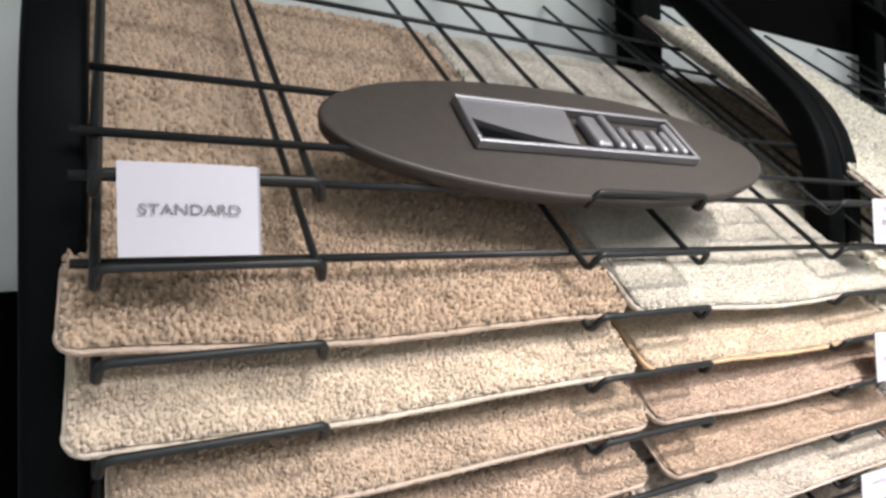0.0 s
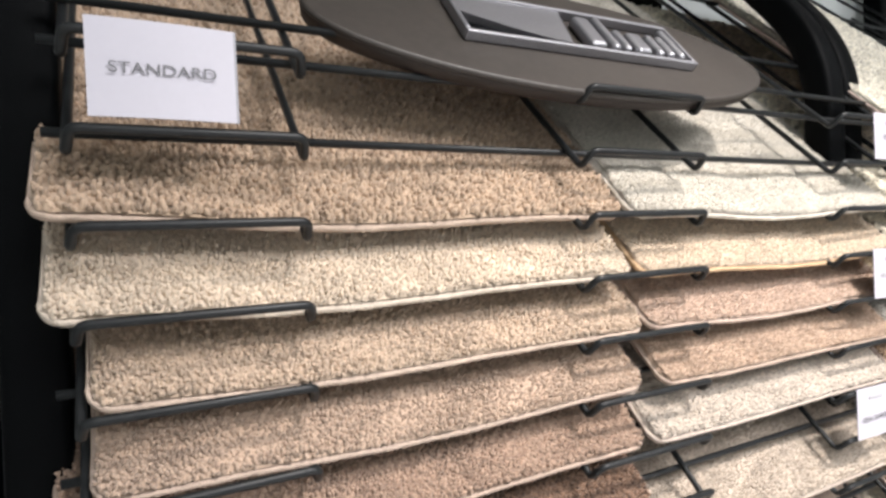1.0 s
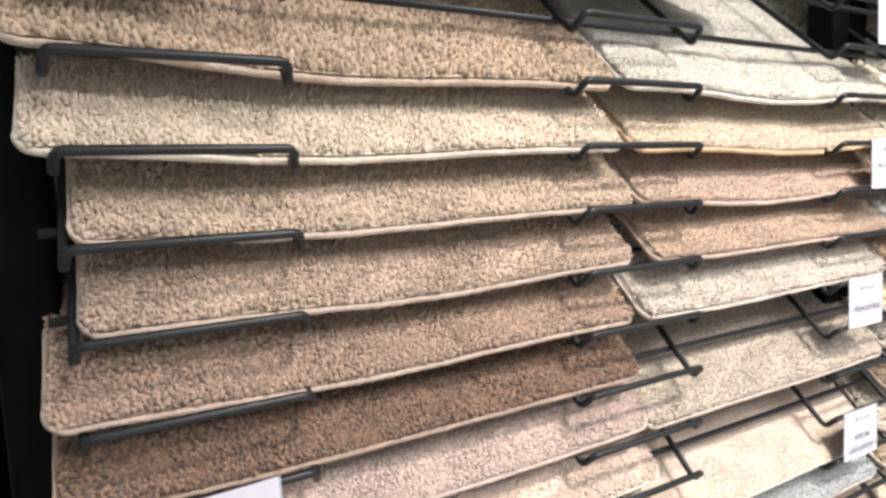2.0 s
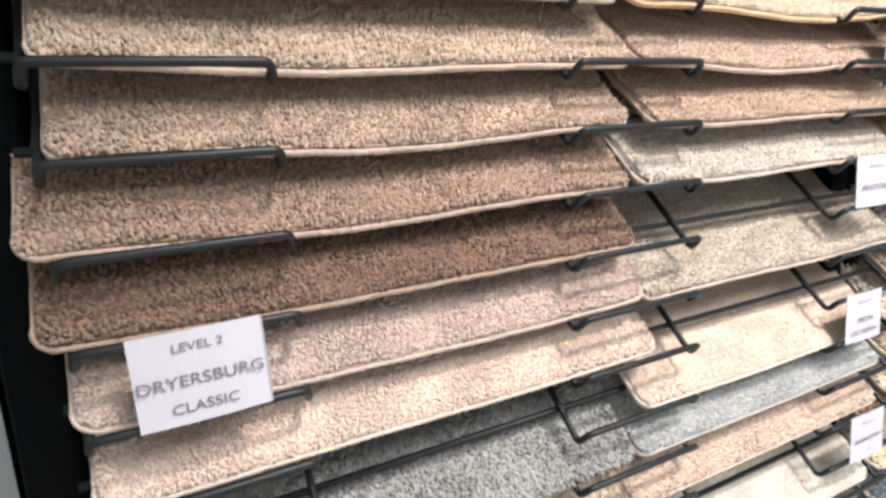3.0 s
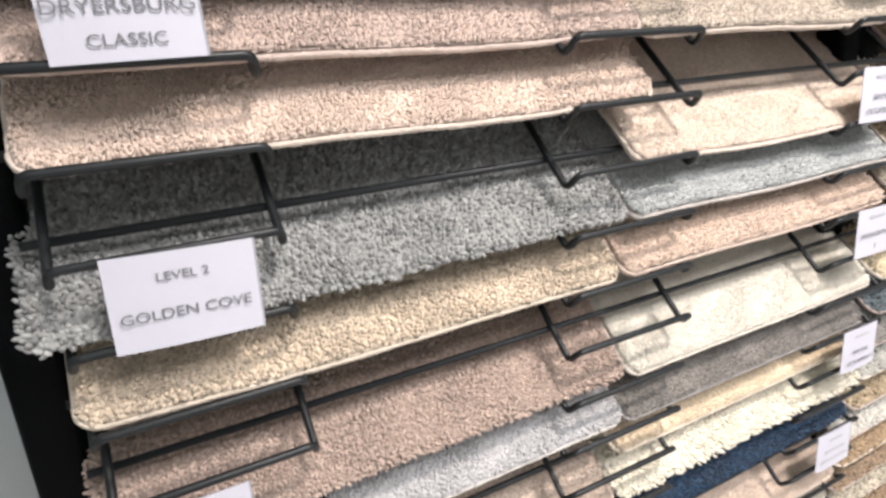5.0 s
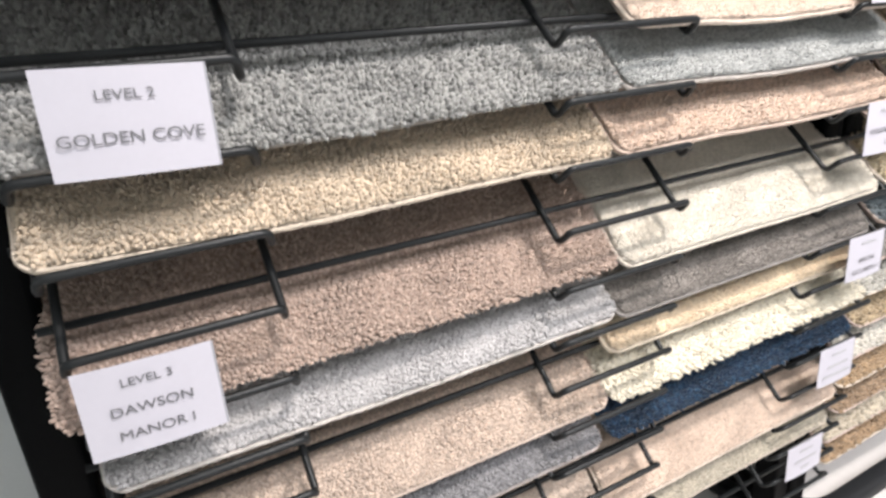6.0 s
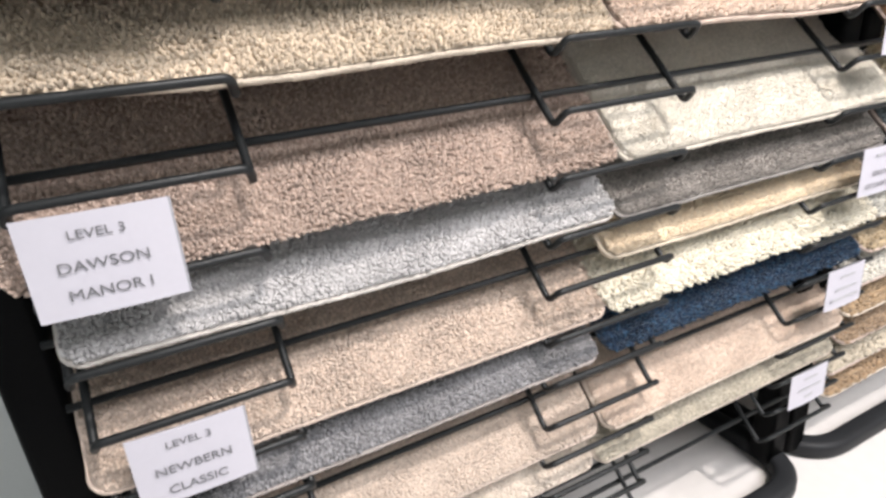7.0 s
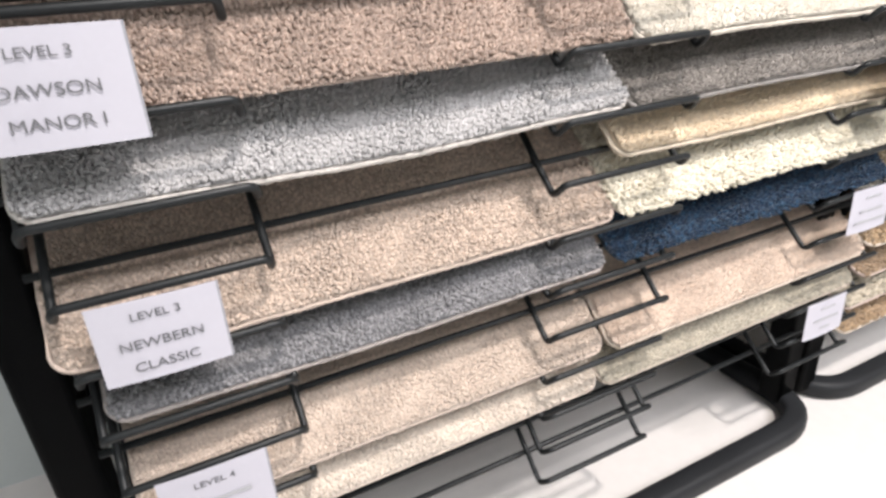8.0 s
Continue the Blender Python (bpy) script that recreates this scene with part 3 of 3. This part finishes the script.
for column, rows in (("first", FIRST), ("second", SECOND)):
    for n, left, right, front, rgb, rgb2, share, edge, droop, tilt, pile, cell, amp, words in rows:
        mat = carpet("carpet_pile", srgb(*rgb), 0.34 if sum(rgb) < 560 else 0.18, srgb(*[0.5 * (p + q) for p, q in zip(rgb, rgb2)]), share)
        trim = [0.5 * (p + q) for p, q in zip(rgb, EDGE_TONES[edge])]
        bound = surface("bound_carpet_edge", srgb(*trim), 0.9, 0.0, 0.22, 60, 700, 0.8, 0.0016)
        first = column == "first"
        left, right = spread(left, n), spread(right, n)
        carpet_sample(n, left, right, front + 0.022, mat, bound, words + " on the wire rack", column + " column of samples", pile, cell, amp, droop, tilt,
                      fine=cell * 0.58, fine_to=0.16 if n == 3 else 0.15 if n in (9, 11, 12, 15, 17, 18, 21) else 0.105, seed=0 if first else 500, fringe=(n in (12, 15) and first) or (n in (18, 19) and not first))
for n, rgb, words in THIRD:
    mat = carpet("carpet_pile", srgb(*rgb), 0.35, srgb(*[c * 0.8 for c in rgb]), 0.12)
    carpet_sample(n, -0.024 + 0.010 * math.sin(n * 2.1), 0.44, 0.008, mat, LATEX if n % 3 else WHITE_EDGE, words + " on the second rack", "samples on the second rack",
                  0.008, 0.0046, 0.0010 if n < 3 else 0.0026, 0.004, fine=0.003 if n < 3 else 0.0046, fine_to=0.14, corner=0.026, seed=900, dx=0.985)

# ---- plaque on the head of the rack ----
def plaque():
    thing = holder("oval_plaque", (0, 0, 0), "dark brown oval wooden plaque with pewter emblem", "sign")
    turn = Matrix((Vector((1, 0, 0)), U, N)).transposed().to_4x4()
    a, b, thick = 0.2726, 0.0914, 0.019
    tip = Matrix.Rotation(radians(4.9), 4, "X") @ Matrix.Rotation(radians(-1.0), 4, "Y") @ Matrix.Rotation(radians(-1.4), 4, "Z")
    thing.matrix_world = Matrix.Translation(on_slope(0.4545, 1, 0.0872, 0.0216)) @ turn @ tip @ Matrix.Translation((0, 0, -thick))
    bm = bmesh.new()
    rings = []
    for grow, h in ((-0.003, thick - 0.006), (0.0, thick - 0.0045), (-0.0006, thick - 0.0015), (-0.0025, thick), (-0.004, thick), (-0.006, thick), (-0.02, thick)):
        rings.append([bm.verts.new(((a + grow) * math.cos(math.tau * k / 72), (b + grow) * math.sin(math.tau * k / 72), h)) for k in range(72)])
    for r0, r1 in zip(rings, rings[1:]):
        for k in range(72):
            f = bm.faces.new((r0[k], r0[(k + 1) % 72], r1[(k + 1) % 72], r1[k]))
            f.smooth = True
    bm.faces.new(rings[0][::-1])
    bm.faces.new(rings[-1])
    part("board", bm, WOOD, thing)
    # side of the board, with its shade in the colour
    bm = bmesh.new()
    rings = []
    for grow, h in ((-0.016, 0.0), (-0.006, 0.001), (-0.003, 0.004), (-0.001, thick - 0.007), (-0.0015, thick - 0.0046)):
        rings.append([bm.verts.new(((a + grow) * math.cos(math.tau * k / 72), (b + grow) * math.sin(math.tau * k / 72), h)) for k in range(72)])
    for r0, r1 in zip(rings, rings[1:]):
        for k in range(72):
            bm.faces.new((r0[k], r0[(k + 1) % 72], r1[(k + 1) % 72], r1[k])).smooth = True
    bm.faces.new(rings[0][::-1])
    bm.faces.new(rings[-1])
    part("rim", bm, RIM_SHADED, thing, "edge of the board, coloured darker for its shade")
    # emblem: rectangular pewter frame, a solid field with a swept cut, and plain raised bars
    top = thick + 0.0005
    x0, x1, y0, y1, wd = -0.137, 0.143, -0.0315, 0.0405, 0.005
    z0, z1 = top, top + 0.010
    for fx0, fx1, fy0, fy1 in ((x0, x1, y0, y0 + wd), (x0, x1, y1 - wd, y1), (x0, x0 + wd, y0 + wd, y1 - wd), (x1 - wd, x1, y0 + wd, y1 - wd)):
        part("emblem_frame", box(fx0, fx1, fy0, fy1, z0, z1, 0.0014), METAL, thing, "raised pewter frame bar")
    part("emblem_recess", box(x0 + wd, x0 + 0.118, y0 + wd, y0 + 0.05, z0 - 0.0005, z0 + 0.0012), TUBE, thing, "black recess under the swept field")
    bm = bmesh.new()
    xs = [x0 + wd + (0.118 - wd) * k / 16 for k in range(17)]
    low = [y0 + wd + 0.004 + 0.028 * (1 - k / 16) ** 1.6 for k in range(17)]
    field = [(x, y) for x, y in zip(xs, low)] + [(xs[-1] + 0.012, y1 - wd), (x0 + wd, y1 - wd)]
    vs = [bm.verts.new((x, y, z0)) for x, y in field]
    face = bm.faces.new(vs)
    ext = bmesh.ops.extrude_face_region(bm, geom=[face])
    for v in ext["geom"]:
        if isinstance(v, bmesh.types.BMVert):
            v.co.z = z1 - 0.002
    bmesh.ops.recalc_face_normals(bm, faces=bm.faces)
    part("emblem_field", bm, METAL, thing, "solid pewter field with a swept lower edge")
    for bx, bw, bh in ((0.004, 0.020, 0.050), (0.032, 0.010, 0.056), (0.047, 0.010, 0.036), (0.064, 0.020, 0.034), (0.092, 0.010, 0.036), (0.107, 0.010, 0.036), (0.122, 0.010, 0.052)):
        part("emblem_bar", box(bx, bx + bw, y0 + wd + 0.003, y0 + wd + 0.003 + bh, z0, z1 + 0.002, 0.0045, 4), METAL, thing, "plain raised pewter bar")


plaque()

# ---- printed cards ----
card(1, 0.034, 0.125, [("STANDARD", -0.02, 0.0125)], "white printed card hung across two rack wires", drop=-0.002)
card(8, 0.051, 0.142, [("LEVEL 2", 0.66, 0.0105), ("DRYERSBURG", -0.06, 0.0143), ("CLASSIC", -0.64, 0.0125)], "white printed card in clear sleeve on the rack wires", lean=-1.0)
card(11, 0.049, 0.148, [("LEVEL 2", 0.5, 0.0105), ("GOLDEN COVE", -0.28, 0.0125)], "white printed card in clear sleeve on the rack wires", lean=2.0, drop=0.004)
card(14, 0.024, 0.117, [("LEVEL 3", 0.6, 0.0105), ("DAWSON", 0.0, 0.0125), ("MANOR I", -0.55, 0.0125)], "white printed card in clear sleeve on the rack wires", lean=1.0, drop=0.012)
card(17, 0.042, 0.130, [("LEVEL 3", 0.62, 0.0105), ("NEWBERN", -0.06, 0.0125), ("CLASSIC", -0.62, 0.0125)], "white printed card in clear sleeve on the rack wires", lean=1.0, drop=0.009)
card(20, 0.046, 0.134, [("LEVEL 4", 0.6, 0.0105), (0.05, -0.02, 0.007), (0.045, -0.55, 0.007)], "white printed card in clear sleeve on the rack wires", lean=1.0, drop=0.005)
SIDE = [(1, [(0.03, 0.6, 0.006), ("PASSAGE", -0.05, 0.0125)]), (4, [(0.03, 0.6, 0.006), (0.05, -0.05, 0.007)]), (7, [(0.03, 0.6, 0.006), ("PEACHTREE", -0.25, 0.0125)]),
        (10, [(0.03, 0.66, 0.006), ("SPECIAL", -0.1, 0.0115), ("OCCASION I", -0.6, 0.0115)]), (13, [(0.03, 0.66, 0.006), ("PASSAGEWAY", -0.1, 0.0115), ("I", -0.6, 0.0115)]),
        (16, [(0.03, 0.66, 0.006), ("SPECIAL", -0.1, 0.0115), ("OCCASION I", -0.6, 0.0115)]), (19, [(0.03, 0.6, 0.006), (0.045, 0.0, 0.007), (0.06, -0.5, 0.007)]),
        (22, [(0.03, 0.6, 0.006), (0.05, 0.0, 0.007), (0.02, -0.5, 0.007)])]
for n, lines in SIDE:
    x0 = {1: 0.872, 4: 0.866, 7: 0.823, 10: 0.819, 13: 0.846, 16: 0.850, 19: 0.822, 22: 0.780}[n]
    card(n, x0, x0 + 0.085, lines, "white printed card in clear sleeve on the rack wires", lean=1.0)
